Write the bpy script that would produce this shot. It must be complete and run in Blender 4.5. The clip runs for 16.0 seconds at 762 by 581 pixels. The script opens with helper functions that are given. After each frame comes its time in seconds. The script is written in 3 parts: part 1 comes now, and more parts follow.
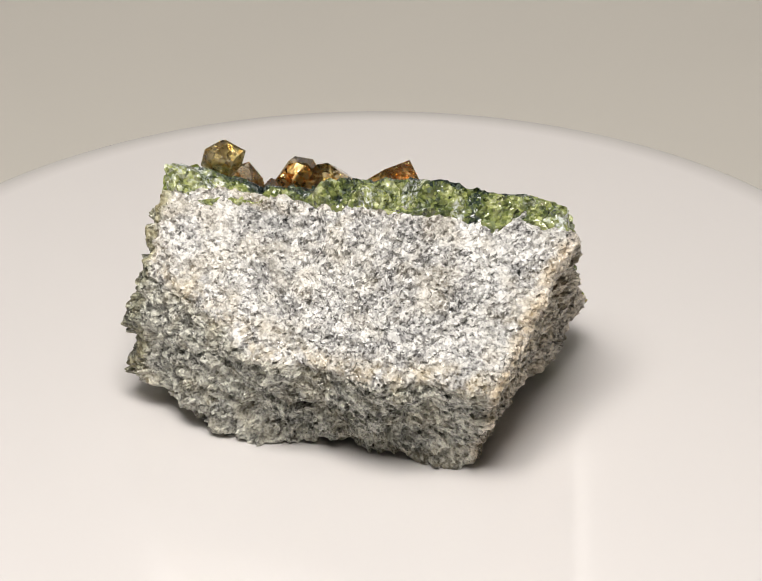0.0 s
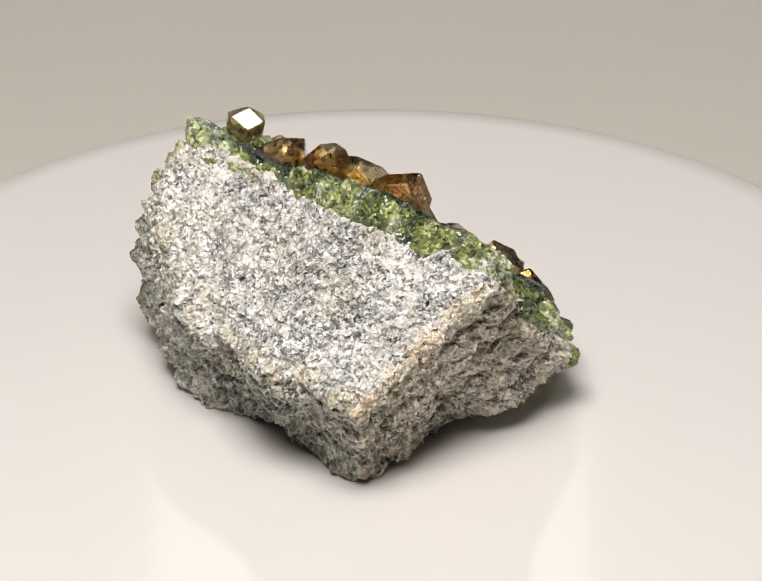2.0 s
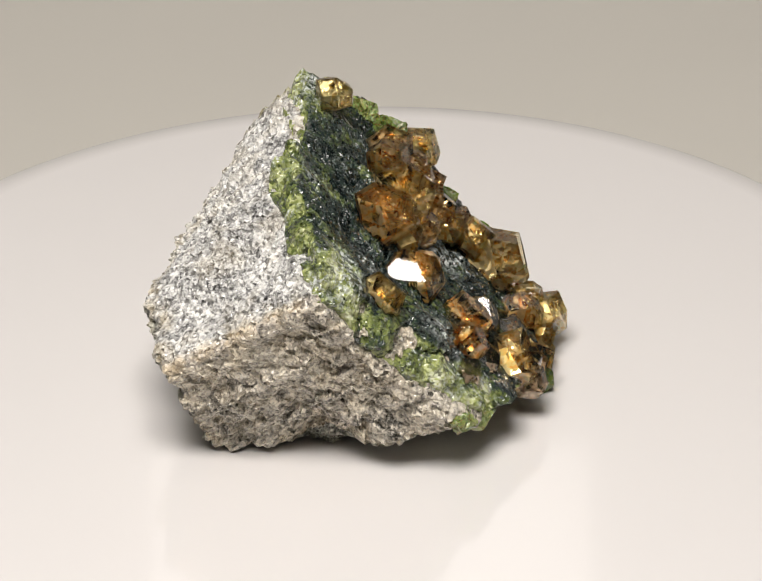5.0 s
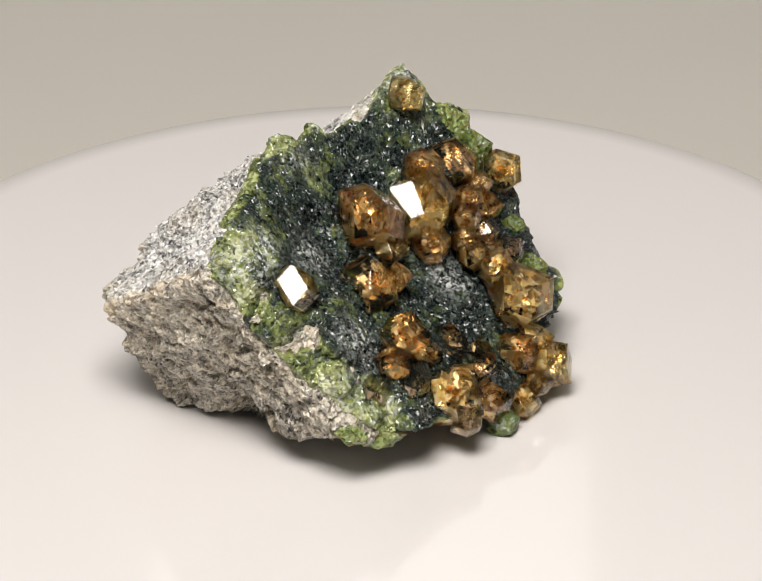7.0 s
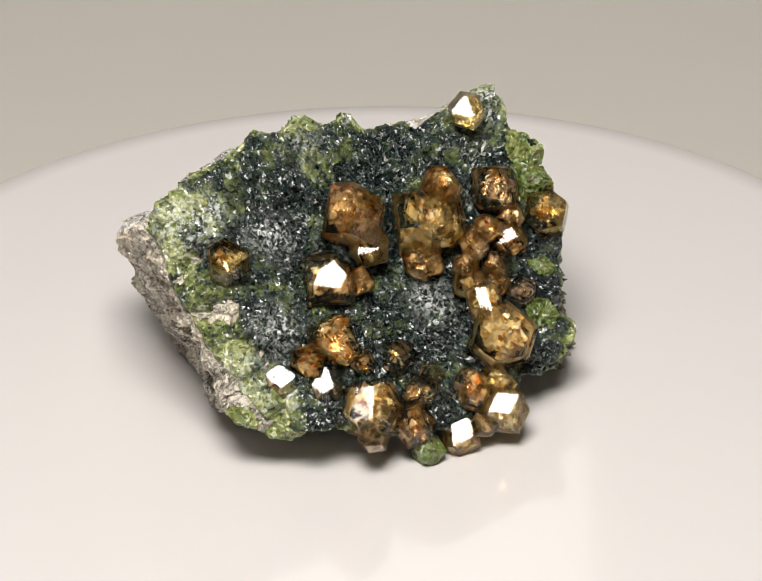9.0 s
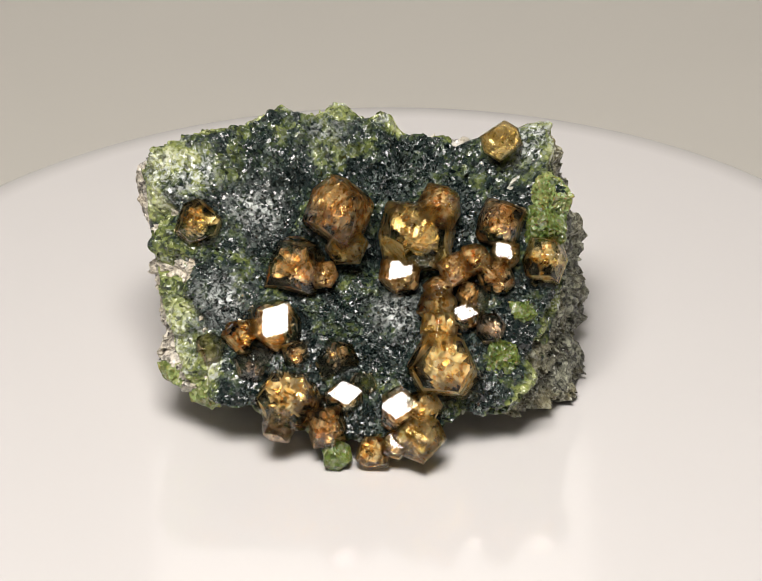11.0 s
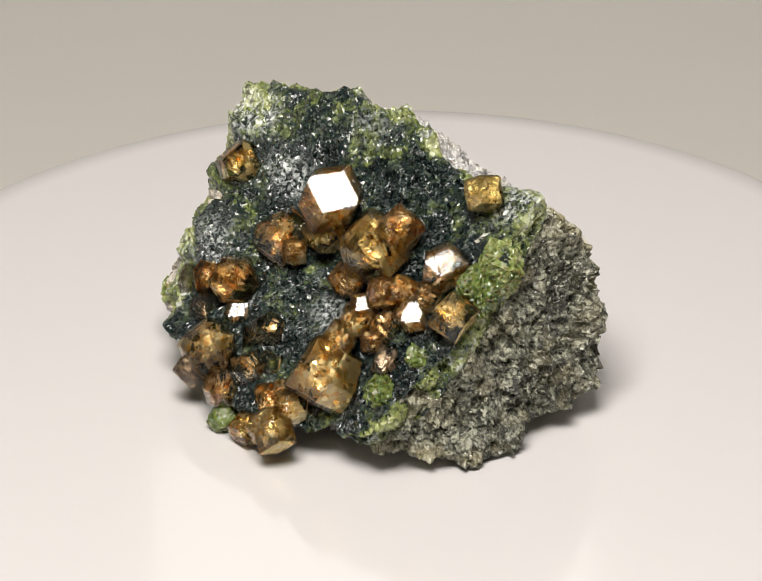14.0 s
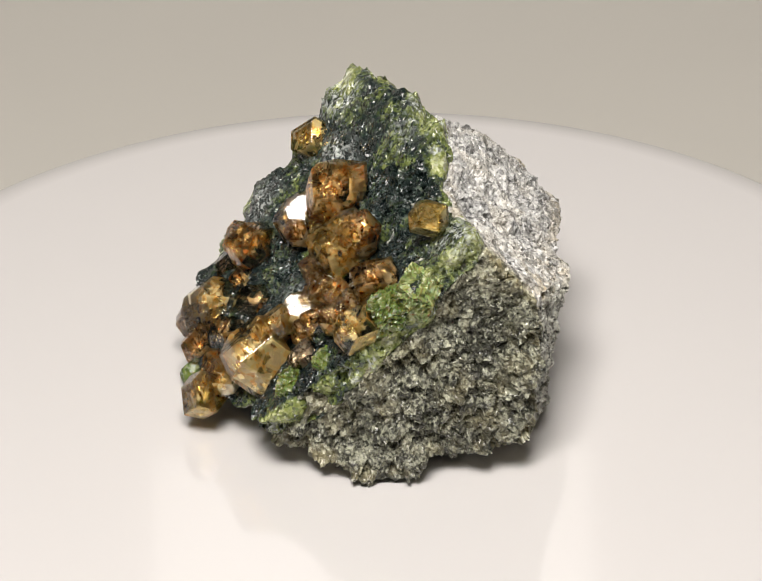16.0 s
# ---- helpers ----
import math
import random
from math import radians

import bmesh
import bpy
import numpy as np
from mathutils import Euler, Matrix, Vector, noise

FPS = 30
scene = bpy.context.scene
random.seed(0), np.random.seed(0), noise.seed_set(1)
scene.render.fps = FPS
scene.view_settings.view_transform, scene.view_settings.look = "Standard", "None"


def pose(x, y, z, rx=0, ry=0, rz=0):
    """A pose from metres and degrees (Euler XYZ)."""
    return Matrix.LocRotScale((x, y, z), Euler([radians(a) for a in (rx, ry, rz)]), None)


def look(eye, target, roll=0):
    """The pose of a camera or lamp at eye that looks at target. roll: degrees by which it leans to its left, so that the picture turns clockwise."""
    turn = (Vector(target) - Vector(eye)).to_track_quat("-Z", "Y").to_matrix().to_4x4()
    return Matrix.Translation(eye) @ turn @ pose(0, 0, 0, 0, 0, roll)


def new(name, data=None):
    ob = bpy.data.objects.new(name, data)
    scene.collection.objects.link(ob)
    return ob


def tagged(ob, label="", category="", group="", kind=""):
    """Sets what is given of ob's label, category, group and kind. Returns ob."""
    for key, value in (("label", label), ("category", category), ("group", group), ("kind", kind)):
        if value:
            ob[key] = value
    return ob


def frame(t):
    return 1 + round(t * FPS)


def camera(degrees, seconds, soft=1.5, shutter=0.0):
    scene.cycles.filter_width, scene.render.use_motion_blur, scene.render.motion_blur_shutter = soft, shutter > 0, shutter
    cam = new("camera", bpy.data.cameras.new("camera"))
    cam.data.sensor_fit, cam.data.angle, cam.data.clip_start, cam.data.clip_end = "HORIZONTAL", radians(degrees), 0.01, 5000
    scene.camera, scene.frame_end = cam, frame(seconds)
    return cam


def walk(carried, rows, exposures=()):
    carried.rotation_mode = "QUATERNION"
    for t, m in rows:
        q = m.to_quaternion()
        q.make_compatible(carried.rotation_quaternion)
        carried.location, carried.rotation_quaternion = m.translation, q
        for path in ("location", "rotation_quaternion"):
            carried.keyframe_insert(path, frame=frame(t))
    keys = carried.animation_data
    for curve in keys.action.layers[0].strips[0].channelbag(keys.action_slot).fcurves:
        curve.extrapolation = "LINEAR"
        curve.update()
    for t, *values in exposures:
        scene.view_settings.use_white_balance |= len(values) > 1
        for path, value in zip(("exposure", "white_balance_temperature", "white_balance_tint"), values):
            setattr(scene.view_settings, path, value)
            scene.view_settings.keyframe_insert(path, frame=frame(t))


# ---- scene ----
MM = 0.001
RATE = 15.10  # degrees per second at which the turntable goes round, clockwise from above

# ---- camera: stands still, looks down at 30 degrees ----
cam = camera(8.0, 16.0, soft=0.5)
EYE = (0.0, -0.6, 0.3592)
VIEW = look(EYE, (0.0018, 0.0, 0.3592 - 0.6 * math.tan(radians(30.02))), -1.09)
walk(cam, [(0.0, VIEW), (16.0, VIEW)])

# ---- light: a photo lamp overhead, a broad fill added above it, a narrow one behind, a plain room ----
scene.view_settings.exposure = 0.0


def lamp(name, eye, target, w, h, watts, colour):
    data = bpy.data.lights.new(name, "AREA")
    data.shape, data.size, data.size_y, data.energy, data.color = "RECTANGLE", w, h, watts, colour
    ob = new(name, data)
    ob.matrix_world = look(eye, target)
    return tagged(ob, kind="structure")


lamp("key_lamp", (-0.036, -0.22, 0.45), (0, 0, 0), 0.23, 0.17, 3.1, (1.0, 0.95, 0.90))
# broad fill panel, added to lift the facets; no such lamp is known
lamp("overhead_fill", (0.0, -0.2, 1.5), (0, 0, 0), 0.9, 0.9, 2.8, (1.0, 0.96, 0.92))
lamp("back_lamp", (0.0, 0.52, 0.46), (0, 0, 0.01), 0.13, 0.20, 0.06, (1.0, 0.93, 0.87))

world = bpy.data.worlds.new("room_air")
world.use_nodes = True
world.node_tree.nodes["Background"].inputs[0].default_value = (0.9, 0.87, 0.83, 1)
world.node_tree.nodes["Background"].inputs[1].default_value = 0.14
scene.world = world


# ---- materials ----
class Nodes:
    """Short hand for a node material."""

    def __init__(self, name):
        self.mat = bpy.data.materials.new(name)
        self.mat.use_nodes = True
        self.tree = self.mat.node_tree
        self.bsdf = self.tree.nodes["Principled BSDF"]
        self.out = self.tree.nodes["Material Output"]

    def add(self, kind, **values):
        node = self.tree.nodes.new(kind)
        for key, value in values.items():
            if key == "op":
                node.operation = value
            elif key == "feature":
                node.feature = value
            elif key == "attribute":
                node.attribute_name = value
            elif key == "blend":
                node.blend_type = value
            elif key == "data":
                node.data_type = value
            else:
                node.inputs[key.replace("_", " ")].default_value = value
        return node

    def link(self, a, b):
        self.tree.links.new(a, b)

    def coords(self, scale):
        c = self.add("ShaderNodeTexCoord")
        m = self.add("ShaderNodeVectorMath", op="SCALE")
        self.link(c.outputs["Object"], m.inputs[0])
        m.inputs["Scale"].default_value = scale
        return m.outputs[0]

    def noise(self, vec, scale, detail=4.0, rough=0.55, distort=0.0):
        n = self.add("ShaderNodeTexNoise", Scale=scale, Detail=detail, Roughness=rough, Distortion=distort)
        self.link(vec, n.inputs["Vector"])
        return n

    def cells(self, vec, scale, feature="F1"):
        n = self.add("ShaderNodeTexVoronoi", feature=feature, Scale=scale)
        self.link(vec, n.inputs["Vector"])
        return n

    def ramp(self, fac, stops, hard=False):
        r = self.add("ShaderNodeValToRGB")
        r.color_ramp.interpolation = "CONSTANT" if hard else "LINEAR"
        el = r.color_ramp.elements
        while len(el) < len(stops):
            el.new(0.5)
        for e, (p, col) in zip(el, stops):
            e.position = p
            e.color = (*col, 1) if len(col) == 3 else col
        self.link(fac, r.inputs[0])
        return r.outputs[0]

    def mix(self, fac, a, b, blend="MIX"):
        m = self.tree.nodes.new("ShaderNodeMix")
        m.data_type, m.blend_type = "RGBA", blend
        for sock, v in ((m.inputs[0], fac), (m.inputs[6], a), (m.inputs[7], b)):
            if isinstance(v, (int, float)):
                sock.default_value = v
            elif isinstance(v, tuple):
                sock.default_value = (*v, 1)
            else:
                self.link(v, sock)
        return m.outputs[2]

    def math(self, op, a, b=0.0):
        m = self.add("ShaderNodeMath", op=op)
        for sock, v in ((m.inputs[0], a), (m.inputs[1], b)):
            if isinstance(v, (int, float)):
                sock.default_value = v
            else:
                self.link(v, sock)
        return m.outputs[0]

    def bump(self, height, strength, distance, normal=None):
        b = self.add("ShaderNodeBump", Strength=strength, Distance=distance)
        self.link(height, b.inputs["Height"])
        if normal is not None:
            self.link(normal, b.inputs["Normal"])
        return b.outputs[0]

    def facets(self, cell_colour, amount):
        """A normal that differs from grain to grain, as on a broken face of crystals."""
        g = self.add("ShaderNodeNewGeometry")
        c = self.add("ShaderNodeVectorMath", op="SUBTRACT")
        self.link(cell_colour, c.inputs[0])
        c.inputs[1].default_value = (0.5, 0.5, 0.5)
        s = self.add("ShaderNodeVectorMath", op="SCALE", Scale=amount)
        self.link(c.outputs[0], s.inputs[0])
        a = self.add("ShaderNodeVectorMath", op="ADD")
        self.link(g.outputs["Normal"], a.inputs[0])
        self.link(s.outputs[0], a.inputs[1])
        n = self.add("ShaderNodeVectorMath", op="NORMALIZE")
        self.link(a.outputs[0], n.inputs[0])
        return n.outputs[0]

    def set(self, **values):
        for key, v in values.items():
            sock = self.bsdf.inputs[key.replace("_", " ")]
            if isinstance(v, (int, float)):
                sock.default_value = v
            elif isinstance(v, tuple):
                sock.default_value = (*v, 1)
            else:
                self.link(v, sock)
        return self.mat


def split(n, colour, channel):
    s = n.add("ShaderNodeSeparateColor")
    n.link(colour, s.inputs[0])
    return s.outputs[channel]


def rock_material():
    n = Nodes("granular_rock")
    v = n.coords(1000.0)  # millimetres
    warp = n.noise(v, 1.5, 2.0)
    wv = n.add("ShaderNodeVectorMath", op="ADD")
    n.link(v, wv.inputs[0])
    n.link(warp.outputs["Color"], wv.inputs[1])
    grain = n.cells(wv.outputs[0], 1.3)
    fine = n.cells(wv.outputs[0], 2.5)
    key = split(n, grain.outputs["Color"], 0)
    key2 = split(n, fine.outputs["Color"], 0)
    tone = n.math("ADD", n.math("MULTIPLY", key, 0.38), n.math("MULTIPLY", key2, 0.30))
    soft = n.noise(v, 2.4, 5.0, 0.65).outputs["Fac"]
    tone = n.math("ADD", tone, n.math("MULTIPLY", n.math("SUBTRACT", soft, 0.38), 1.35))
    broad = n.noise(v, 0.16, 4.0).outputs["Fac"]
    tone = n.math("ADD", tone, n.math("MULTIPLY", n.math("SUBTRACT", broad, 0.5), 0.7))
    mid = n.noise(v, 0.7, 3.0, 0.6).outputs["Fac"]
    tone = n.math("ADD", tone, n.math("MULTIPLY", n.math("SUBTRACT", mid, 0.5), 0.65))
    at = n.add("ShaderNodeAttribute", attribute="tone")
    tone = n.math("ADD", tone, n.math("MULTIPLY", at.outputs["Fac"], -0.27))
    tone = n.math("SUBTRACT", tone, 0.05)
    base = n.ramp(tone, [(0.02, (0.06, 0.06, 0.057)), (0.13, (0.19, 0.187, 0.18)), (0.26, (0.40, 0.397, 0.39)), (0.42, (0.56, 0.555, 0.54)),
                         (0.58, (0.80, 0.79, 0.76)), (0.80, (0.92, 0.91, 0.88))])
    cream = n.ramp(n.noise(v, 0.22, 3.0).outputs["Fac"], [(0.48, (0, 0, 0)), (0.62, (1, 1, 1))])
    base = n.mix(n.math("MULTIPLY", cream, 0.4), base, n.mix(0.55, base, (0.62, 0.53, 0.36)))
    blue = n.ramp(n.noise(v, 0.13, 2.0).outputs["Fac"], [(0.52, (0, 0, 0)), (0.62, (1, 1, 1))])
    base = n.mix(n.math("MULTIPLY", blue, 0.18), base, (0.30, 0.33, 0.37), "MULTIPLY")
    edge = n.add("ShaderNodeAttribute", attribute="edge")
    broken = n.ramp(n.noise(v, 0.45, 4.0, 0.6).outputs["Fac"], [(0.42, (0, 0, 0)), (0.60, (1, 1, 1))])
    base = n.mix(n.math("MULTIPLY", edge.outputs["Fac"], n.math("MULTIPLY", broken, 0.9)), base, n.mix(0.5, base, (0.66, 0.54, 0.33)))
    normal = n.facets(fine.outputs["Color"], 1.3)
    normal = n.bump(n.noise(v, 2.2, 5.0).outputs["Fac"], 0.7, 0.00022, normal)
    rough = n.ramp(split(n, fine.outputs["Color"], 1), [(0.0, (0.08,) * 3), (0.45, (0.22,) * 3), (1.0, (0.55,) * 3)])
    olive = n.add("ShaderNodeAttribute", attribute="tone")
    base = n.mix(n.math("MULTIPLY", olive.outputs["Fac"], 1.6), base, n.mix(1.0, base, (0.72, 0.73, 0.57), "MULTIPLY"))
    warm = n.add("ShaderNodeAttribute", attribute="warm")
    base = n.mix(warm.outputs["Fac"], base, n.mix(1.0, base, (1.0, 0.92, 0.82), "MULTIPLY"))
    return n.set(Base_Color=base, Normal=normal, Roughness=rough, IOR=1.65)


def crust_material():
    """Massive diopside: dark translucent green lumps, lighter at the rim, with a fine glittering skin."""
    n = Nodes("green_crust")
    v = n.coords(1000.0)
    warp = n.noise(v, 1.2, 3.0, 0.6)
    wv = n.add("ShaderNodeVectorMath", op="ADD")
    n.link(v, wv.inputs[0])
    n.link(warp.outputs["Color"], wv.inputs[1])
    fine = n.cells(wv.outputs[0], 2.3)
    patch = n.noise(v, 0.26, 4.0, 0.6).outputs["Fac"]
    rim = n.add("ShaderNodeAttribute", attribute="tone").outputs["Fac"]
    key = n.math("ADD", n.math("MULTIPLY", rim, 0.58), n.math("MULTIPLY", n.math("SUBTRACT", patch, 0.5), 1.6))
    key = n.math("ADD", key, n.math("MULTIPLY", n.math("SUBTRACT", split(n, fine.outputs["Color"], 0), 0.5), 0.30))
    base = n.ramp(key, [(0.0, (0.006, 0.012, 0.012)), (0.17, (0.018, 0.032, 0.028)), (0.32, (0.048, 0.068, 0.028)), (0.48, (0.13, 0.165, 0.045)), (0.70, (0.33, 0.37, 0.12)),
                         (0.86, (0.56, 0.59, 0.32)), (1.0, (0.78, 0.79, 0.62))])
    pale = n.add("ShaderNodeAttribute", attribute="pale").outputs["Fac"]
    wisp = n.ramp(n.noise(v, 1.3, 5.0, 0.7, 0.8).outputs["Fac"], [(0.46, (0, 0, 0)), (0.60, (1, 1, 1))])
    base = n.mix(n.math("MULTIPLY", pale, wisp), base, (0.74, 0.78, 0.75))
    # pale wisps, together with thread-like glints put into the colour
    glint_fibre = n.ramp(n.noise(v, 1.7, 4.0, 0.65, 1.6).outputs["Fac"], [(0.60, (0, 0, 0)), (0.68, (1, 1, 1))])
    base = n.mix(n.math("MULTIPLY", glint_fibre, 0.5), base, (0.55, 0.62, 0.58))
    # glints painted as pale cells in the base colour
    glint_speck = n.ramp(split(n, fine.outputs["Color"], 1), [(0.86, (0, 0, 0)), (0.90, (1, 1, 1))])
    base = n.mix(n.math("MULTIPLY", glint_speck, 0.12), base, (0.58, 0.66, 0.58))
    normal = n.facets(fine.outputs["Color"], 1.5)
    normal = n.bump(n.noise(v, 1.6, 4.0, 0.6).outputs["Fac"], 0.6, 0.0002, normal)
    rough = n.ramp(split(n, fine.outputs["Color"], 2), [(0.0, (0.04,) * 3), (1.0, (0.16,) * 3)])
    return n.set(Base_Color=base, Normal=normal, Roughness=rough, IOR=1.72)


def garnet_material(name, tint, bend=0.6):
    """The body of a garnet: tinted glass that bends part of the light, with flat glossy faces."""
    n = Nodes(name)
    v = n.coords(1000.0)
    smear = n.noise(v, 0.5, 4.0, 0.6).outputs["Fac"]
    zone = n.ramp(smear, [(0.35, (0, 0, 0)), (0.65, (1, 1, 1))])
    colour = n.mix(zone, tuple(c ** 1.5 for c in tint), tint)
    clear = n.add("ShaderNodeBsdfTransparent")
    n.link(colour, clear.inputs[0])
    glass = n.add("ShaderNodeBsdfRefraction", IOR=1.74, Roughness=0.0)
    n.link(colour, glass.inputs[0])
    body = n.add("ShaderNodeMixShader", Fac=bend)
    n.link(clear.outputs[0], body.inputs[1])
    n.link(glass.outputs[0], body.inputs[2])
    gloss = n.add("ShaderNodeBsdfAnisotropic", Color=(1, 1, 1, 1))
    n.link(n.ramp(smear, [(0.4, (0.02,) * 3), (0.75, (0.07,) * 3)]), gloss.inputs["Roughness"])
    n.link(n.bump(n.noise(v, 0.9, 3.0).outputs["Fac"], 0.03, 0.0002), gloss.inputs["Normal"])
    fres = n.add("ShaderNodeFresnel", IOR=1.62)
    mixer = n.add("ShaderNodeMixShader")
    n.link(fres.outputs[0], mixer.inputs[0])
    n.link(body.outputs[0], mixer.inputs[1])
    n.link(gloss.outputs[0], mixer.inputs[2])
    n.link(mixer.outputs[0], n.out.inputs["Surface"])
    return n.mat


def fracture_material(name, deep, light, mirror=0.5, crumple=0.6, low=0.12, glow=0.6):
    """Cracks and inclusions inside a garnet: mirror-like flakes of gold and brown with dark gaps between them."""
    n = Nodes(name)
    v = n.coords(1000.0)
    warp = n.noise(v, 0.8, 3.0, 0.6)
    wv = n.add("ShaderNodeVectorMath", op="ADD")
    n.link(v, wv.inputs[0])
    n.link(warp.outputs["Color"], wv.inputs[1])
    cell = n.cells(wv.outputs[0], 1.25)
    cloud = n.noise(v, 0.55, 4.0, 0.65, 0.8).outputs["Fac"]
    key = n.math("ADD", n.math("MULTIPLY", cloud, 0.7), n.math("MULTIPLY", split(n, cell.outputs["Color"], 0), 0.30))
    # cream flecks: varied inclusions, and sparkle painted into their colour
    cream = tuple(0.5 * c + 0.5 * w for c, w in zip(light, (1.0, 0.95, 0.80)))
    col = n.ramp(key, [(0.30, tuple(low * c for c in deep)), (0.34, deep), (0.43, light), (0.55, cream)])
    normal = n.facets(cell.outputs["Color"], crumple)
    normal = n.bump(n.noise(v, 1.1, 4.0, 0.6).outputs["Fac"], 0.35, 0.0005, normal)
    rough = n.ramp(split(n, cell.outputs["Color"], 1), [(0.0, (0.09,) * 3), (0.35, (0.22,) * 3), (1.0, (0.50,) * 3)])
    flake = n.ramp(split(n, cell.outputs["Color"], 2), [(1.0 - mirror - 0.04, (0, 0, 0)), (1.0 - mirror, (1, 1, 1))])
    n.set(Subsurface_Weight=glow, Subsurface_Scale=0.0016)
    n.bsdf.inputs["Subsurface Radius"].default_value = (1.0, 0.7, 0.45)
    return n.set(Base_Color=col, Metallic=flake, Roughness=rough, IOR=1.75, Normal=normal)


def diopside_material(name, deep, light):
    """Waxy green crystal with a rough, splintery skin."""
    n = Nodes(name)
    v = n.coords(1000.0)
    cell = n.cells(v, 1.6)
    cloud = n.noise(v, 0.6, 4.0, 0.6).outputs["Fac"]
    key = n.math("ADD", n.math("MULTIPLY", cloud, 0.8), n.math("MULTIPLY", split(n, cell.outputs["Color"], 0), 0.25))
    col = n.ramp(key, [(0.34, deep), (0.58, light), (0.74, tuple(0.6 * c + 0.22 for c in light))])
    normal = n.bump(n.noise(v, 1.8, 4.0, 0.6).outputs["Fac"], 0.5, 0.0003, n.facets(cell.outputs["Color"], 0.7))
    rough = n.ramp(split(n, cell.outputs["Color"], 1), [(0.0, (0.08,) * 3), (1.0, (0.32,) * 3)])
    n.set(Subsurface_Weight=0.25, Subsurface_Scale=0.001)
    return n.set(Base_Color=col, Roughness=rough, IOR=1.68, Normal=normal)


def plain_material(name, colour, rough, scale, vary, bump=0.0, coat=0.0):
    n = Nodes(name)
    v = n.coords(1.0)
    big = n.noise(v, scale * 0.12, 3.0).outputs["Fac"]
    small = n.noise(v, scale, 5.0).outputs["Fac"]
    f = n.math("ADD", n.math("MULTIPLY", big, 0.6), n.math("MULTIPLY", small, 0.4))
    base = n.mix(f, tuple(c * (1 - vary) for c in colour), tuple(min(1.0, c * (1 + vary)) for c in colour))
    n.set(Base_Color=base, Roughness=n.math("ADD", n.math("MULTIPLY", small, 0.08), rough), Coat_Weight=coat, Coat_Roughness=0.04)
    if bump:
        n.set(Normal=n.bump(small, bump, 0.0004))
    return n.mat


ROCK = rock_material()
CRUST = crust_material()
GARNET = {
    "brown": (garnet_material("cinnamon_garnet", (1.0, 0.93, 0.78), 0.35), fracture_material("cinnamon_cracks", (1.0, 0.40, 0.08), (1.0, 0.76, 0.38), 0.65, 0.45, 0.06, 0.2)),
    "orange": (garnet_material("peach_garnet", (1.0, 0.96, 0.84), 0.12), fracture_material("peach_cracks", (1.0, 0.55, 0.15), (1.0, 0.80, 0.40), 0.35, 0.6, 0.6, 0.2)),
    "honey": (garnet_material("honey_garnet", (1.0, 0.94, 0.78), 0.4), fracture_material("honey_cracks", (0.98, 0.54, 0.13), (1.0, 0.86, 0.48), 0.65, 0.45, 0.06, 0.2)),
    "dark": (garnet_material("dark_garnet", (0.98, 0.92, 0.80), 0.5), fracture_material("dark_cracks", (0.70, 0.30, 0.08), (1.0, 0.74, 0.38), 0.7, 0.5, 0.04, 0.1)),
    "clear": (garnet_material("clear_garnet", (0.99, 0.95, 0.79), 0.6), fracture_material("clear_cracks", (0.85, 0.60, 0.22), (1.0, 0.90, 0.62), 0.9, 0.4, 0.12, 0.1)),
    "smoky": (garnet_material("smoky_garnet", (0.97, 0.91, 0.83), 0.6), fracture_material("smoky_cracks", (0.60, 0.40, 0.24), (1.0, 0.86, 0.70), 0.85, 0.6, 0.08, 0.1)),
}
DIOPSIDE = {"green": diopside_material("green_diopside", (0.04, 0.06, 0.012), (0.15, 0.20, 0.04)), "pale": diopside_material("pale_diopside", (0.10, 0.135, 0.03), (0.31, 0.36, 0.12))}
PLATE = plain_material("glossy_white_plastic", (0.745, 0.722, 0.715), 0.10, 60.0, 0.01, 0.0, 1.0)
PAPER = plain_material("beige_paper", (0.60, 0.575, 0.525), 0.6, 40.0, 0.03, 0.1)
WALL = plain_material("wall_paint", (0.72, 0.70, 0.66), 0.8, 8.0, 0.04)


# ---- building helpers ----
def part(name, bm, material, parent, label=""):
    me = bpy.data.meshes.new(name)
    bm.to_mesh(me)
    bm.free()
    me.materials.append(material)
    ob = new(name, me)
    ob.parent = parent
    return tagged(ob, label) if label else ob


def hashed(i, j, k, seed):
    h = (i * 73856093) ^ (j * 19349663) ^ (k * 83492791) ^ (seed * 2654435761)
    h = (h ^ (h >> 13)) * 1274126177
    h = h ^ (h >> 16)
    return (h & 0xFFFFFF) / float(0xFFFFFF)


def value_noise(p, seed):
    """Smooth noise of the places p (n x 3), from -1 to 1."""
    f = np.floor(p)
    i = f.astype(np.int64)
    u = p - f
    u = u * u * u * (u * (u * 6 - 15) + 10)
    total = np.zeros(len(p))
    for a in (0, 1):
        for b in (0, 1):
            for c in (0, 1):
                w = (u[:, 0] if a else 1 - u[:, 0]) * (u[:, 1] if b else 1 - u[:, 1]) * (u[:, 2] if c else 1 - u[:, 2])
                total += w * hashed(i[:, 0] + a, i[:, 1] + b, i[:, 2] + c, seed)
    return total * 2 - 1


def fractal(p, size, octaves, seed, gain=0.5):
    total, amp = np.zeros(len(p)), 1.0
    for o in range(octaves):
        total += amp * value_noise(p / size + 17.3 * o, seed + o)
        size, amp = size * 0.5, amp * gain
    return total


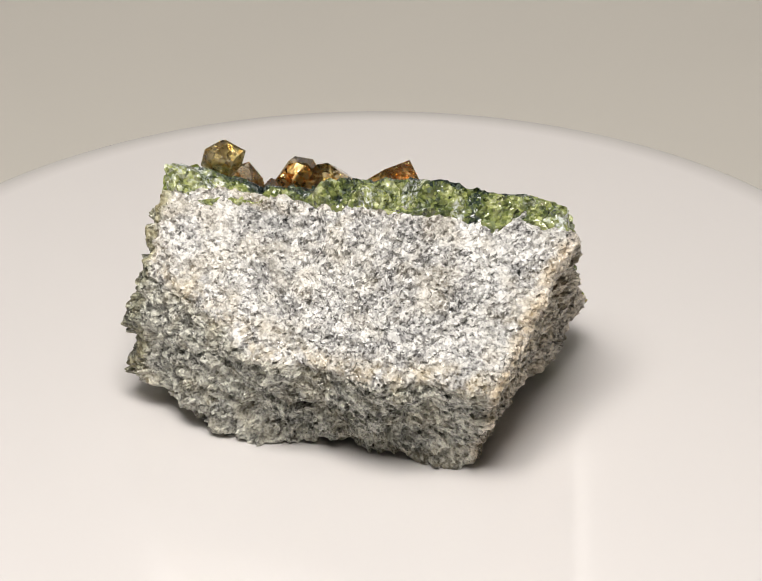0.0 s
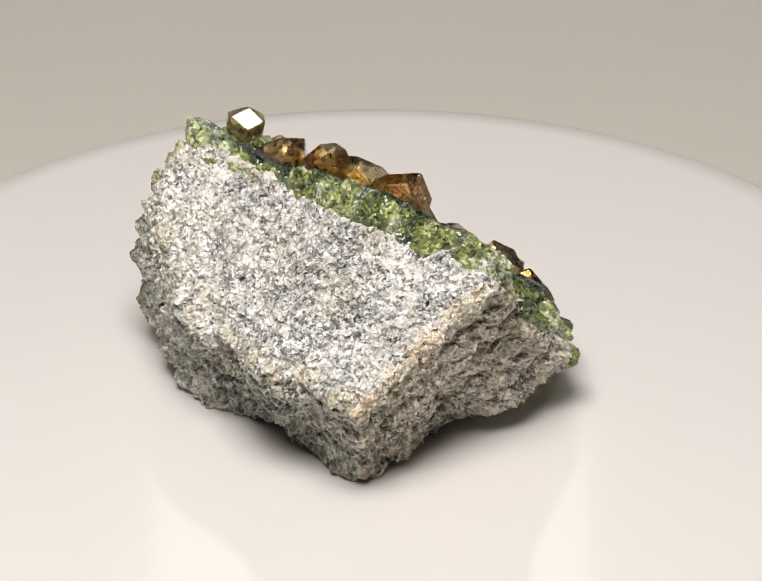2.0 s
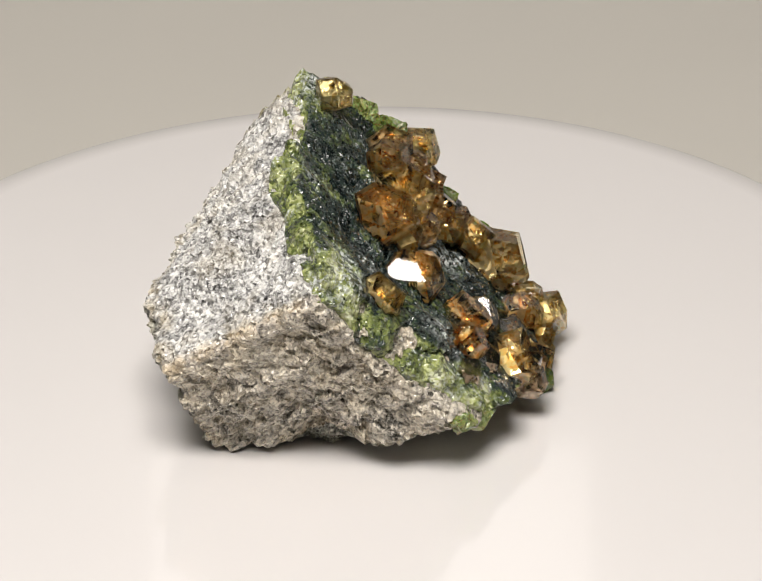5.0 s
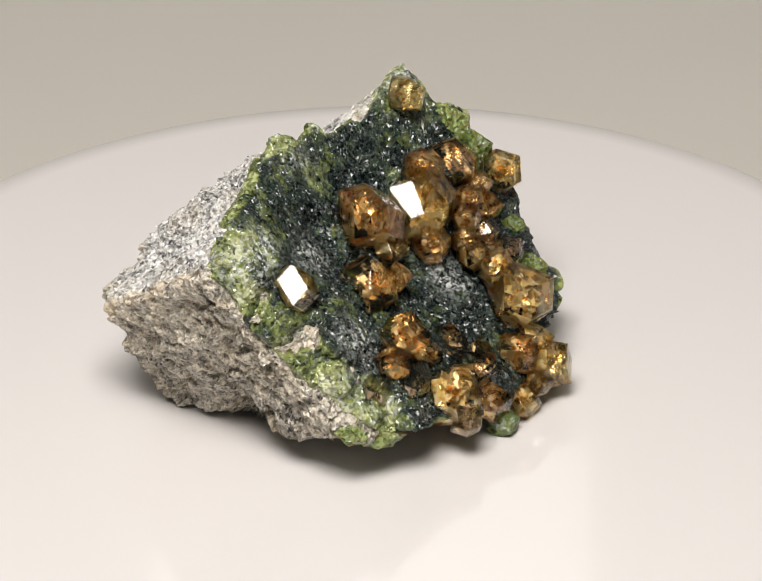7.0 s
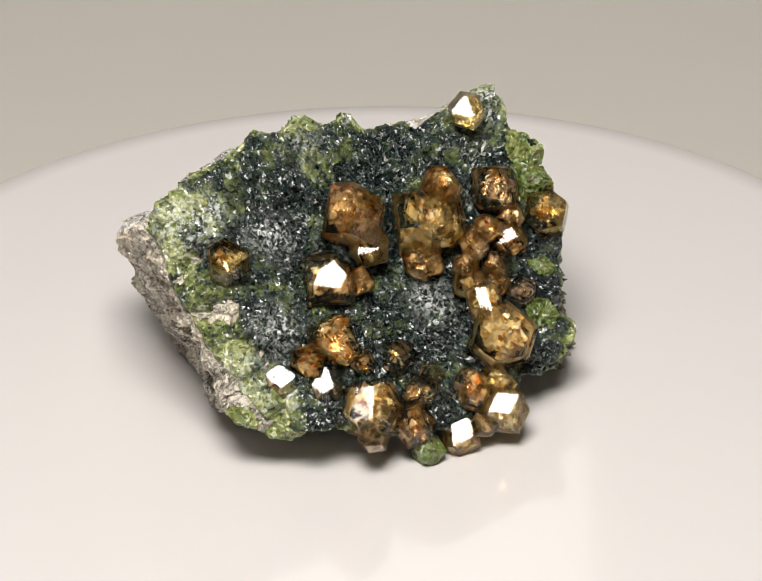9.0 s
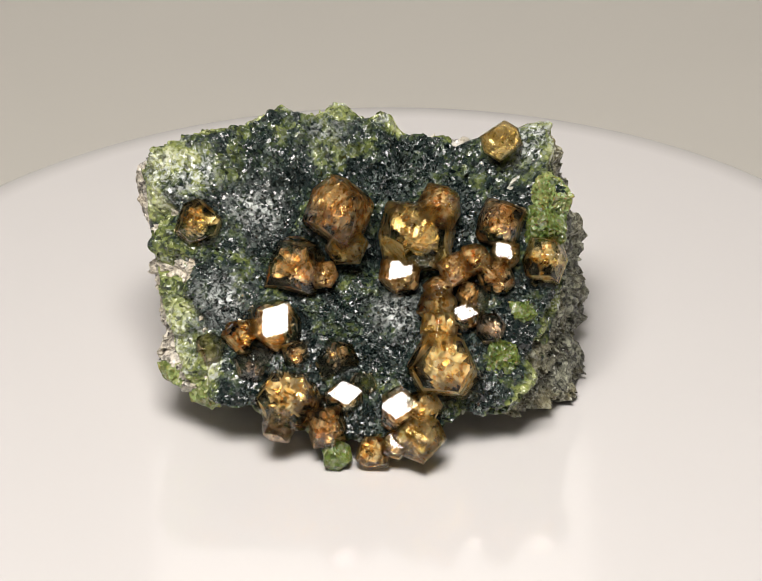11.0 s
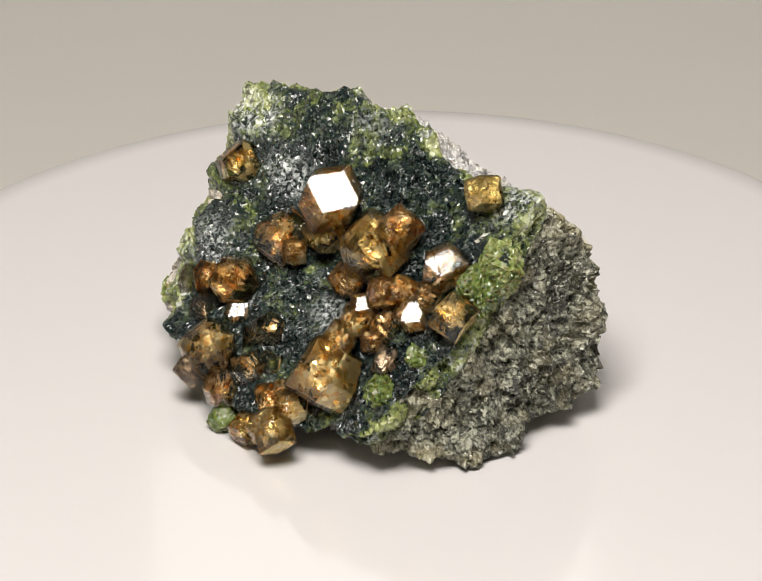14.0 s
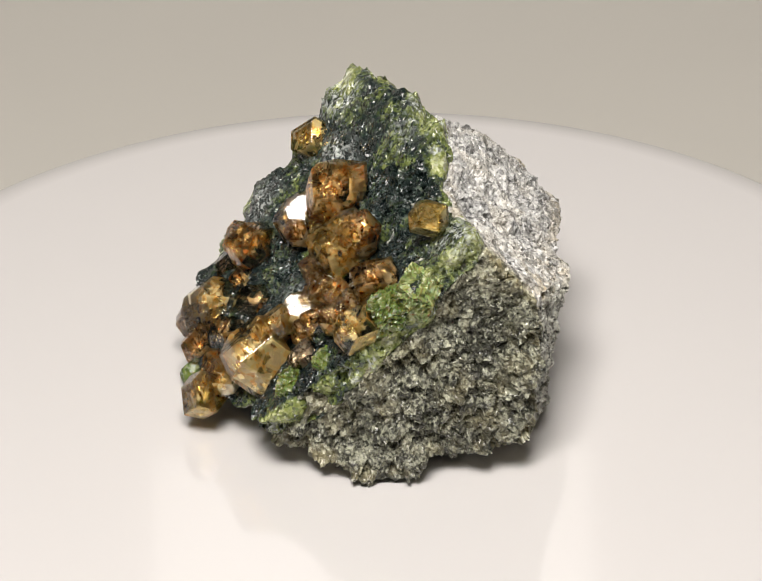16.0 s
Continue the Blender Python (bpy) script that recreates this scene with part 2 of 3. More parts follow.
def cellular(p, size, seed):
    """Distance to the nearest grain centre over the grain's size, and a random number per grain."""
    q = p / size
    i = np.floor(q).astype(np.int64)
    best, ident = np.full(len(p), 9.0), np.zeros(len(p))
    for a in (-1, 0, 1):
        for b in (-1, 0, 1):
            for c in (-1, 0, 1):
                n = i + np.array([a, b, c])
                jit = np.stack([hashed(n[:, 0], n[:, 1], n[:, 2], seed + s) for s in (1, 2, 3)], 1)
                d = ((n + jit - q) ** 2).sum(1)
                near = d < best
                best = np.where(near, d, best)
                ident = np.where(near, jit[:, 0], ident)
    return np.sqrt(best), ident


def splinters(p, size, seed):
    """Broken relief: each cell is a small face with a tilt of its own. Heights from about -0.5 to 0.5 of the size."""
    q = p / size
    i = np.floor(q).astype(np.int64)
    best, tilt = np.full(len(p), 9.0), np.zeros(len(p))
    for a in (-1, 0, 1):
        for b in (-1, 0, 1):
            for c in (-1, 0, 1):
                n = i + np.array([a, b, c])
                jit = np.stack([hashed(n[:, 0], n[:, 1], n[:, 2], seed + s) for s in (1, 2, 3)], 1)
                way = np.stack([hashed(n[:, 0], n[:, 1], n[:, 2], seed + s) for s in (4, 5, 6)], 1) - 0.5
                off = q - n - jit
                d = (off ** 2).sum(1)
                near = d < best
                best = np.where(near, d, best)
                tilt = np.where(near, (off * way).sum(1) * 1.6 + way[:, 0] * 0.35, tilt)
    return tilt * size


# ---- the specimen's broken block: faces as planes (millimetres) ----
HEART = np.array([-1.0, -4.0, 13.0])
FACES = [  # outward normal, distance
    (-0.084, -0.667, 0.740, 30.9),   # pale broken face
    (0.118, -0.675, 0.729, 32.6),
    (-0.251, -0.747, 0.615, 28.9),
    (-0.351, -0.678, 0.646, 30.2),
    (-0.557, -0.756, -0.345, 20.3),  # undercut below it
    (-0.287, -0.897, -0.337, 17.3),
    (-0.633, -0.772, 0.060, 25.8),
    (0.890, -0.356, -0.286, 20.2),   # end face
    (0.812, 0.443, 0.380, 26.3),
    (0.175, 0.684, 0.706, 18.1),     # crystal-covered face
    (-0.915, 0.367, 0.165, 26.7),    # other end
    (-0.683, 0.729, 0.045, 24.8),
    (0.0, 0.0, -1.0, -0.3),          # underside
    (-0.280, -0.094, -0.955, 4.9),
    (0.319, 0.135, -0.938, 2.4),
    (0.434, 0.366, -0.823, 8.6),
    (0.0, 0.30, -0.954, 2.8),
    (0.0, 0.15, 0.99, 31.9),         # ridge
]
GREEN = 9
GREEN_FACE = Vector(FACES[GREEN][:3])


def sphere_dirs(level):
    bm = bmesh.new()
    bmesh.ops.create_icosphere(bm, subdivisions=level, radius=1.0)
    bm.verts.ensure_lookup_table()
    d = np.array([v.co[:] for v in bm.verts])
    f = np.array([[v.index for v in fc.verts] for fc in bm.faces])
    bm.free()
    return d / np.linalg.norm(d, axis=1)[:, None], f


def block_radius(d, soft=42.0):
    inv = []
    for nx, ny, nz, off in FACES:
        n = np.array([nx, ny, nz])
        inv.append(np.maximum(d @ n, 0) / (off - n @ HEART))
    inv = np.array(inv)
    top = inv.max(0)
    r = 1 / ((inv / top) ** soft).sum(0) ** (1 / soft) / top
    return r, inv


# x, y, z, width, lift (millimetres)
FEET = [(-22.0, 13.5, 1.0, 5.0, 1.8), (-27.0, 4.0, 2.0, 5.0, -1.6), (9.0, 18.0, 3.0, 4.0, 0.4), (-30.0, -7.0, 5.5, 3.6, 0.7), (-28.5, -9.0, 9.0, 4.5, -2.0), (-14.0, -14.5, 1.5, 6.0, 1.6),
        (16.0, -21.5, 2.0, 5.0, -2.6), (9.0, -22.5, 0.8, 4.0, 1.2), (17.0, -12.5, 1.5, 4.5, -1.2), (22.0, -3.0, 4.0, 6.0, 1.8), (-8.0, 23.0, 4.5, 4.0, -1.5)]
SHOULDERS = [(0.0, -27.0, 13.5, 7.0, 4.8), (3.0, -21.0, 23.0, 7.5, 2.1), (5.0, -10.5, 32.5, 7.0, 1.1), (17.0, -10.0, 31.5, 5.0, 0.9), (-12.0, -24.0, 13.0, 6.0, 2.2), (12.0, -30.0, 16.0, 4.5, 2.0), (18.0, -27.0, 12.0, 4.5, -1.3),
             (26.5, 5.0, 9.0, 5.0, 0.9), (21.5, 4.0, 18.0, 5.0, 1.8), (20.0, -7.5, 28.5, 6.0, 1.6), (-22.0, 6.0, 27.0, 5.0, 2.4), (-14.0, 19.0, 11.0, 6.0, 1.4), (-20.0, 13.0, 17.5, 4.5, 1.1)]
HOLLOWS = [(-9.0, -5.0, 31.0, 5.0, -0.8), (-14.0, -7.3, 30.8, 7.0, -3.3), (-17.5, -4.5, 32.3, 3.5, -1.0), (11.0, -4.0, 24.5, 6.0, -1.6), (3.0, 7.0, 19.0, 9.0, -1.4), (-4.0, -14.0, 1.0, 7.0, -1.6),
           (20.0, -10.0, 3.0, 6.0, -2.4), (-8.0, 18.0, 2.0, 7.0, -2.0), (-7.0, -8.0, 32.0, 6.0, -1.4)]


def bumps(p, r, d):
    """Feet, hollows and shoulders of the block."""
    for x, y, z, size, lift in FEET + SHOULDERS + HOLLOWS:
        w = np.exp(-((p - np.array([x, y, z])) ** 2).sum(1) / (2 * (size * 0.6) ** 2))
        r = r + lift * w
    return r


DIRS, TRIS = sphere_dirs(8)
RADIUS, INV = block_radius(DIRS)
PLACE = HEART + DIRS * RADIUS[:, None]
RADIUS = bumps(PLACE, RADIUS, DIRS)
PLACE = HEART + DIRS * RADIUS[:, None]
GREEN_N = np.array(FACES[GREEN][:3])
BELOW = FACES[GREEN][3] - PLACE @ GREEN_N - 1.3 * np.exp(-((PLACE[:, 0] - 2.0) / 8.0) ** 2) * np.clip((PLACE[:, 2] - 24.0) / 4.0, 0, 1)  # depth under the crystal-covered face
SIDES = np.stack([INV[a:b].max(0) for a, b in ((0, 4), (4, 7), (7, 9), (9, 10), (10, 12), (12, 17), (17, 18))])
SHARE = np.sort(SIDES, axis=0)
EDGE = np.clip((SHARE[-2] / SHARE[-1] - 0.86) / 0.14, 0, 1)


ON_FACE = np.clip((INV[GREEN] / INV.max(0) - 0.95) / 0.05, 0, 1)


def mesh_object(name, p, tris, material, parent, attributes, label):
    me = bpy.data.meshes.new(name)
    me.from_pydata([tuple(q) for q in (p * MM)], [], [tuple(t) for t in tris.tolist()])
    me.materials.append(material)
    for key, values in attributes.items():
        at = me.attributes.new(key, "FLOAT", "POINT")
        at.data.foreach_set("value", np.asarray(values, dtype=np.float32))
    ob = new(name, me)
    ob.parent = parent
    return tagged(ob, label)


def host_rock(parent):
    p = PLACE
    r = RADIUS + 0.75 * fractal(p, 7.0, 4, 11) + 0.38 * fractal(p, 2.8, 2, 17) + 0.25 * fractal(p, 1.6, 2, 23)
    rough_face = 1.0 - np.clip((INV[:4].max(0) / INV.max(0) - 0.93) / 0.05, 0, 1)
    bent = p + 0.6 * np.stack([value_noise(p / 1.8, 81), value_noise(p / 1.8, 82), value_noise(p / 1.8, 83)], 1)
    r = r + (0.5 + 0.6 * rough_face) * splinters(bent, 2.2, 5) * 0.45
    far_end = np.clip((INV[10:12].max(0) / INV.max(0) - 0.93) / 0.05, 0, 1)
    r = r + splinters(p, 0.95, 31) * 0.6 + far_end * splinters(bent, 3.2, 37) * 0.45
    r = r - 1.6 * np.maximum(np.clip((3.4 - BELOW) / 1.5, 0, 1), ON_FACE) - 0.8 * ON_FACE
    q = HEART + DIRS * r[:, None]
    q[:, 2] = np.maximum(q[:, 2], 0.05)
    tone = 0.30 * rough_face + 0.76 * far_end
    warm = np.clip((INV[7:9].max(0) / INV.max(0) - 0.93) / 0.05, 0, 1)
    return mesh_object("host_rock", q, TRIS, ROCK, parent, {"tone": tone * (1 - 0.6 * warm), "edge": EDGE * (1 - 0.5 * rough_face), "warm": warm}, "pale grey sugary broken rock with cream patches")


def green_crust(parent):
    p = PLACE
    depth = BELOW * (1 - 0.85 * ON_FACE) + 1.3 * (1 - 0.7 * ON_FACE) * fractal(p, 5.0, 3, 41)
    warped = p + 0.8 * np.stack([value_noise(p / 2.2, 71), value_noise(p / 2.2, 72), value_noise(p / 2.2, 73)], 1)
    lump, li = cellular(warped, 4.6, 51)
    proud = np.clip((3.3 - depth) / 1.2, -1, 1)
    on_face = ON_FACE
    mi = value_noise(p / 1.5, 91) * 0.5 + 0.5
    r = RADIUS + np.where(proud > 0, -0.35 * proud, 2.0 * proud)
    r = r + np.clip(proud, 0, 1) * ((0.30 - lump ** 2) * (4.6 - 2.2 * on_face) + 0.38 * splinters(warped, 1.8, 56) + 0.42 * splinters(p, 0.8, 61) + 0.7 * fractal(p, 6.0, 3, 65))
    q = HEART + DIRS * r[:, None]
    q[:, 2] = np.maximum(q[:, 2], 0.4)
    high = np.clip((p[:, 2] - 22.0) / 10.0, 0, 1)
    # last term darkens the creases between lumps: their shade put into the tone
    tone = np.clip(1.0 - on_face * (0.90 - 0.36 * high) + (0.95 - 0.4 * on_face) * (li - 0.5) + 0.2 * (mi - 0.5) - 0.9 * np.clip(lump - 0.5, 0, 1), 0, 1)
    for x, y, z, size, more in ((24.4, -10.0, 29.5, 2.6, 0.7), (20.5, -8.0, 28.5, 2.2, 0.45), (-25.0, 4.5, 27.5, 2.4, 0.5), (27.0, 4.5, 8.5, 2.6, 0.35), (-22.0, -1.0, 31.0, 2.4, 0.45)):
        tone = np.clip(tone + more * np.exp(-((p - np.array([x, y, z])) ** 2).sum(1) / (2 * size ** 2)), 0, 1)
    pale = np.zeros(len(p))
    for x, y, z, size in ((-0.9, 10.6, 15.4, 1.6), (13.6, -3.6, 24.8, 1.7), (20.3, 4.9, 17.6, 1.8), (20.0, -8.0, 29.0, 1.8), (24.0, -9.0, 28.0, 2.0), (-22.0, -1.0, 31.0, 2.0), (3.0, -9.0, 31.0, 1.8), (24.0, 2.0, 11.0, 2.5)):
        pale += np.exp(-((p - np.array([x, y, z])) ** 2).sum(1) / (2 * size ** 2))
    pale += (1 - on_face) * np.clip((value_noise(p / 1.9, 97) - 0.35) / 0.15, 0, 1)
    keep = (depth[TRIS] < 5.2).all(1)
    used = np.unique(TRIS[keep])
    back = np.full(len(p), -1)
    back[used] = np.arange(len(used))
    return mesh_object("green_crust", q[used], back[TRIS[keep]], CRUST, parent, {"tone": tone[used], "pale": np.clip(pale[used], 0, 1)}, "dark green crystalline crust, lighter green along its rim")


def crystal_bmesh(r, seed, stretch=1.0, cut=1.06, broad=None, extra=()):
    """A garnet form: twelve rhombic faces, edges cut by narrow faces, all a little uneven."""
    rng = random.Random(seed)
    bm = bmesh.new()
    bmesh.ops.create_cube(bm, size=4 * r)
    planes = []
    for a in (-1, 1):
        for b in (-1, 1):
            planes += [((a, b, 0), rng.uniform(0.82, 1.04)), ((a, 0, b), rng.uniform(0.82, 1.04)), ((0, a, b), rng.uniform(0.82, 1.04))]
            for c in (-1, 1):
                planes += [((2 * a, b, c), cut * rng.uniform(0.97, 1.06)), ((a, 2 * b, c), cut * rng.uniform(0.97, 1.06)), ((a, b, 2 * c), cut * rng.uniform(0.97, 1.06))]
    for n, dist in planes + [(n, 0.82) for n in extra]:
        if broad and n == (1, 1, 0):
            dist = broad
        n = Vector(n).normalized()
        got = bmesh.ops.bisect_plane(bm, geom=bm.verts[:] + bm.edges[:] + bm.faces[:], plane_co=n * (r * dist), plane_no=n, clear_outer=True, dist=1e-5)
        rim = [e for e in got["geom_cut"] if isinstance(e, bmesh.types.BMEdge)]
        if len(rim) > 2:
            bmesh.ops.contextual_create(bm, geom=rim)
    bmesh.ops.remove_doubles(bm, verts=bm.verts[:], dist=r * 0.01)
    for v in bm.verts:
        v.co.z *= stretch
    return bm


def skin_bmesh(r, seed, stretch, cut, broad, extra):
    bm = crystal_bmesh(r, seed, stretch, cut, broad, extra)
    bmesh.ops.bevel(bm, geom=bm.edges[:], offset=r * 0.025, segments=1, affect="EDGES", clamp_overlap=True)
    bmesh.ops.recalc_face_normals(bm, faces=bm.faces[:])
    bmesh.ops.scale(bm, vec=(MM, MM, MM), verts=bm.verts[:])
    return bm


def cup_bmesh(r, seed, stretch, cut, broad, fill, extra, outward, flakes):
    """The inside of a crystal: its mirroring rear faces, cracks, and gold flakes added to brighten it."""
    bm = crystal_bmesh(r * fill, seed, stretch, cut, broad, extra)
    bmesh.ops.recalc_face_normals(bm, faces=bm.faces[:])
    bmesh.ops.delete(bm, geom=[f for f in bm.faces if f.normal.dot(outward) > 0.30], context="FACES")
    rng = random.Random(seed + 1)
    bmesh.ops.triangulate(bm, faces=bm.faces[:])
    long = [e for e in bm.edges if e.calc_length() > 1.2]
    bmesh.ops.subdivide_edges(bm, edges=long, cuts=1)
    for v in bm.verts:
        v.co *= 1 - 0.10 * rng.random()
    for k in range(flakes):
        low = k % 2 == 0  # every other one is a reflecting flake added flat across the crystal's middle
        way = (Vector([rng.gauss(0, 1) for a in range(3)]).normalized() * (0.75 if low else 3.0) + outward).normalized()
        side = way.orthogonal().normalized()
        other = way.cross(side)
        mid = Vector([rng.gauss(0, 1) for a in range(3)]).normalized() * (r * 0.64 * rng.random() ** 0.45)
        lift = mid.dot(outward)
        mid += outward * (r * rng.uniform(0.0, 0.30) - lift if low else 0.15 * r)
        size = r * (rng.uniform(0.22, 0.40) if low else rng.uniform(0.10, 0.24))
        start = rng.uniform(0, 6.28)
        ring = [mid + size * rng.uniform(0.6, 1.3) * (math.cos(start + a) * side + math.sin(start + a) * other * 0.6) for a in (0.0, 1.3, 2.7, 3.9, 5.2)]
        bm.faces.new([bm.verts.new(q) for q in ring])
    bmesh.ops.scale(bm, vec=(MM, MM, MM), verts=bm.verts[:])
    return bm


# how far the inside fills a crystal of each tone, and how many cracks and added flakes it holds
INSIDE = {"brown": 0.94, "orange": 0.93, "honey": 0.94, "clear": 0.90, "dark": 0.92, "smoky": 0.90}
FLAKES = {"brown": 56, "orange": 110, "honey": 48, "clear": 8, "dark": 30, "smoky": 18}
# halfway between the way to the lamp and the way to the camera: a face turned so flashes
GLINT = Vector((-0.037, -0.675, 0.737))


def glint_at(t):
    """The way a face of the specimen points when it mirrors the lamp at the second t."""
    return (Matrix.Rotation(radians(RATE * t), 3, "Z") @ GLINT).normalized()


def crystal(parent, x, y, z, r, tone, turn=(0, 0, 0), stretch=1.0, name="garnet_crystal", sink=0.2, cut=1.11, label="", flash=None, spin=0.0, broad=0.86, more=()):
    """A crystal whose outer side lies at x, y, z (millimetres). flash: the second at which its broad face mirrors the lamp; more: the same for smaller faces."""
    seed = int(x * 31 + y * 17 + z * 7)
    skin, cracks = GARNET[tone]
    broad = broad if flash is not None else None
    c = Vector((x, y, z)) - GREEN_FACE * (r * sink)
    turned = pose(0, 0, 0, *turn)
    if flash is not None:
        face = glint_at(flash)
        turned = Matrix.Rotation(radians(spin), 4, face) @ Vector((1, 1, 0)).normalized().rotation_difference(face).to_matrix().to_4x4()
    back = turned.to_3x3().inverted()
    extra = []
    for t in more:
        n = back @ glint_at(t)
        n.z *= stretch
        extra.append(tuple(n))
    ob = part(name, skin_bmesh(r, seed, stretch, cut, broad, extra), skin, parent, label)
    ob.matrix_local = Matrix.Translation(c * MM) @ turned
    inside = cup_bmesh(r, seed, stretch, cut, broad, INSIDE[tone], extra, back @ GREEN_FACE, FLAKES[tone])
    part("inclusions", inside, cracks, ob, "cracked inside of the crystal with added gold flakes")
    return ob


def diopside(parent, x, y, z, r, tone, turn, stretch, worn, label):
    """A blocky green crystal with a splintery skin, half sunk in the crust."""
    rng = random.Random(int(x * 13 + y * 7 + z * 3))
    bm = crystal_bmesh(r, rng.randrange(999), stretch, 1.04)
    bmesh.ops.triangulate(bm, faces=bm.faces[:])
    for k in range(3):
        bmesh.ops.subdivide_edges(bm, edges=[e for e in bm.edges if e.calc_length() > 0.6], cuts=1)
        bmesh.ops.triangulate(bm, faces=bm.faces[:])
    for v in bm.verts:
        v.co *= 1 - worn * 2 * rng.random() ** 2
    bmesh.ops.recalc_face_normals(bm, faces=bm.faces[:])
    bmesh.ops.scale(bm, vec=(MM, MM, MM), verts=bm.verts[:])
    ob = part("diopside_crystal", bm, DIOPSIDE[tone], parent, label)
    c = Vector((x, y, z)) - GREEN_FACE * (r * 0.45)
    ob.matrix_local = Matrix.Translation(c * MM) @ pose(0, 0, 0, *turn)
    return ob


def specimen():
    top = tagged(new("mineral_specimen"), "grey rock with green crust and orange-brown garnet crystals on a turntable", "mineral specimen")
    host_rock(top)
    green_crust(top)
    garnet = lambda *a, **k: crystal(top, *a, **k)
    garnet(-17.6, 1.0, 32.3, 2.3, "clear", flash=9.0, spin=20, label="clear honey-yellow garnet crystal", more=(2.8, 12.6, 15.1))
    garnet(20.5, -3.9, 23.4, 2.8, "honey", flash=7.4, spin=70, sink=-0.15, label="pale honey-pink garnet crystal standing alone")
    garnet(4.3, 2.2, 26.0, 3.8, "brown", flash=14.6, spin=10, stretch=1.08)
    garnet(3.6, 4.4, 22.2, 2.5, "honey", flash=9.6, spin=50)
    garnet(-4.9, 6.5, 23.9, 4.5, "honey", flash=12.9, spin=48, broad=0.80, label="large honey-brown garnet crystal with a square face", more=(8.2,))
    garnet(-8.2, 5.6, 26.6, 2.5, "brown", (30, 10, 20))
    garnet(-15.7, 7.8, 24.3, 3.0, "dark", flash=14.6, spin=30)
    garnet(-19.9, 12.8, 20.9, 2.7, "honey", (40, 10, 30))
    garnet(-8.7, 10.8, 20.4, 2.1, "dark", flash=8.0, spin=15)
    garnet(-2.2, 8.2, 19.4, 2.4, "dark", flash=11.2, spin=60)
    garnet(-13.6, 12.2, 19.2, 2.3, "dark", flash=14.5, spin=80, more=(8.6,))
    garnet(-10.6, 12.8, 17.2, 2.1, "dark", flash=12.5, spin=40)
    garnet(-12.2, 15.6, 13.8, 2.0, "smoky", (35, 15, 50))
    garnet(10.3, 3.9, 19.8, 3.7, "brown", flash=16.0, spin=35, more=(9.1, 5.0))
    garnet(-5.2, 19.1, 11.5, 4.2, "orange", (25, 10, 40), label="large peach-orange cloudy garnet crystal")
    garnet(-5.8, 13.0, 16.6, 2.2, "orange", flash=15.8, spin=15)
    garnet(-5.2, 16.1, 15.1, 2.4, "orange", flash=12.4, spin=55, more=(8.4,))
    garnet(14.3, 9.0, 15.0, 3.3, "brown", flash=11.6, spin=65)
    garnet(18.2, 8.6, 13.9, 2.3, "brown", (10, 15, 75))
    garnet(21.8, 7.0, 11.7, 2.0, "smoky", flash=9.0, spin=0)
    garnet(17.3, 10.4, 10.8, 2.5, "smoky", flash=12.4, spin=30, more=(9.0,))
    garnet(7.4, 12.7, 10.7, 2.7, "dark", flash=5.5, spin=30)
    garnet(14.4, 15.2, 8.0, 3.9, "orange", flash=9.8, spin=40, more=(8.3,))
    garnet(16.0, 17.1, 5.4, 2.0, "smoky", (40, 5, 25))
    garnet(7.4, 16.6, 7.8, 2.4, "dark", flash=11.3, spin=20)
    garnet(10.3, 18.9, 5.3, 2.5, "dark", flash=15.0, spin=70)
    garnet(1.3, 20.5, 7.1, 2.6, "brown", flash=11.5, spin=10)
    garnet(-1.6, 21.6, 7.2, 2.3, "orange", (15, 45, 35))
    garnet(-0.2, 24.2, 5.2, 2.9, "honey", flash=9.0, spin=30)
    garnet(5.0, 21.6, 2.2, 2.2, "orange", flash=9.3, spin=60)
    garnet(2.4, 23.0, 3.6, 1.8, "orange", (5, 25, 15))
    garnet(-6.5, 11.5, 18.0, 1.8, "dark", (20, 60, 20))
    garnet(-11.5, 10.6, 21.2, 1.8, "brown", (50, 20, 40))
    garnet(-15.2, 10.8, 21.4, 1.8, "dark", (10, 30, 10))
    garnet(-9.2, 14.2, 15.4, 1.6, "dark", (35, 40, 60))
    garnet(4.8, 15.6, 8.3, 1.9, "dark", (15, 20, 45))
    garnet(11.6, 15.6, 7.4, 2.0, "dark", (45, 10, 30))
    garnet(12.2, 11.6, 11.6, 1.7, "brown", (25, 55, 15))
    garnet(7.0, 6.2, 19.5, 1.7, "dark", (5, 45, 25))
    green = lambda *a: diopside(top, *a)
    green(9.4, 20.6, 1.9, 1.9, "green", (5, 5, 35), 1.1, 0.04, "small bright green prismatic crystal")
    green(-22.6, 6.0, 26.0, 2.6, "pale", (20, 15, 60), 1.2, 0.12, "pale green blocky diopside crystal")
    green(-21.0, 9.4, 23.4, 2.6, "green", (40, 25, 10), 1.2, 0.12, "green blocky diopside crystal")
    green(25.6, 5.8, 8.0, 1.8, "pale", (70, 10, 50), 1.6, 0.08, "pale green flat diopside blade")
    green(23.2, 8.2, 6.5, 1.8, "pale", (80, 25, 20), 1.6, 0.08, "pale green flat diopside blade")
    green(-13.0, 18.6, 10.8, 2.5, "green", (25, 15, 20), 1.2, 0.12, "dull green diopside crystal")
    green(-16.4, 15.4, 15.3, 1.7, "green", (30, 45, 15), 1.2, 0.12, "dull green diopside crystal")
    return top


SPECIMEN = specimen()


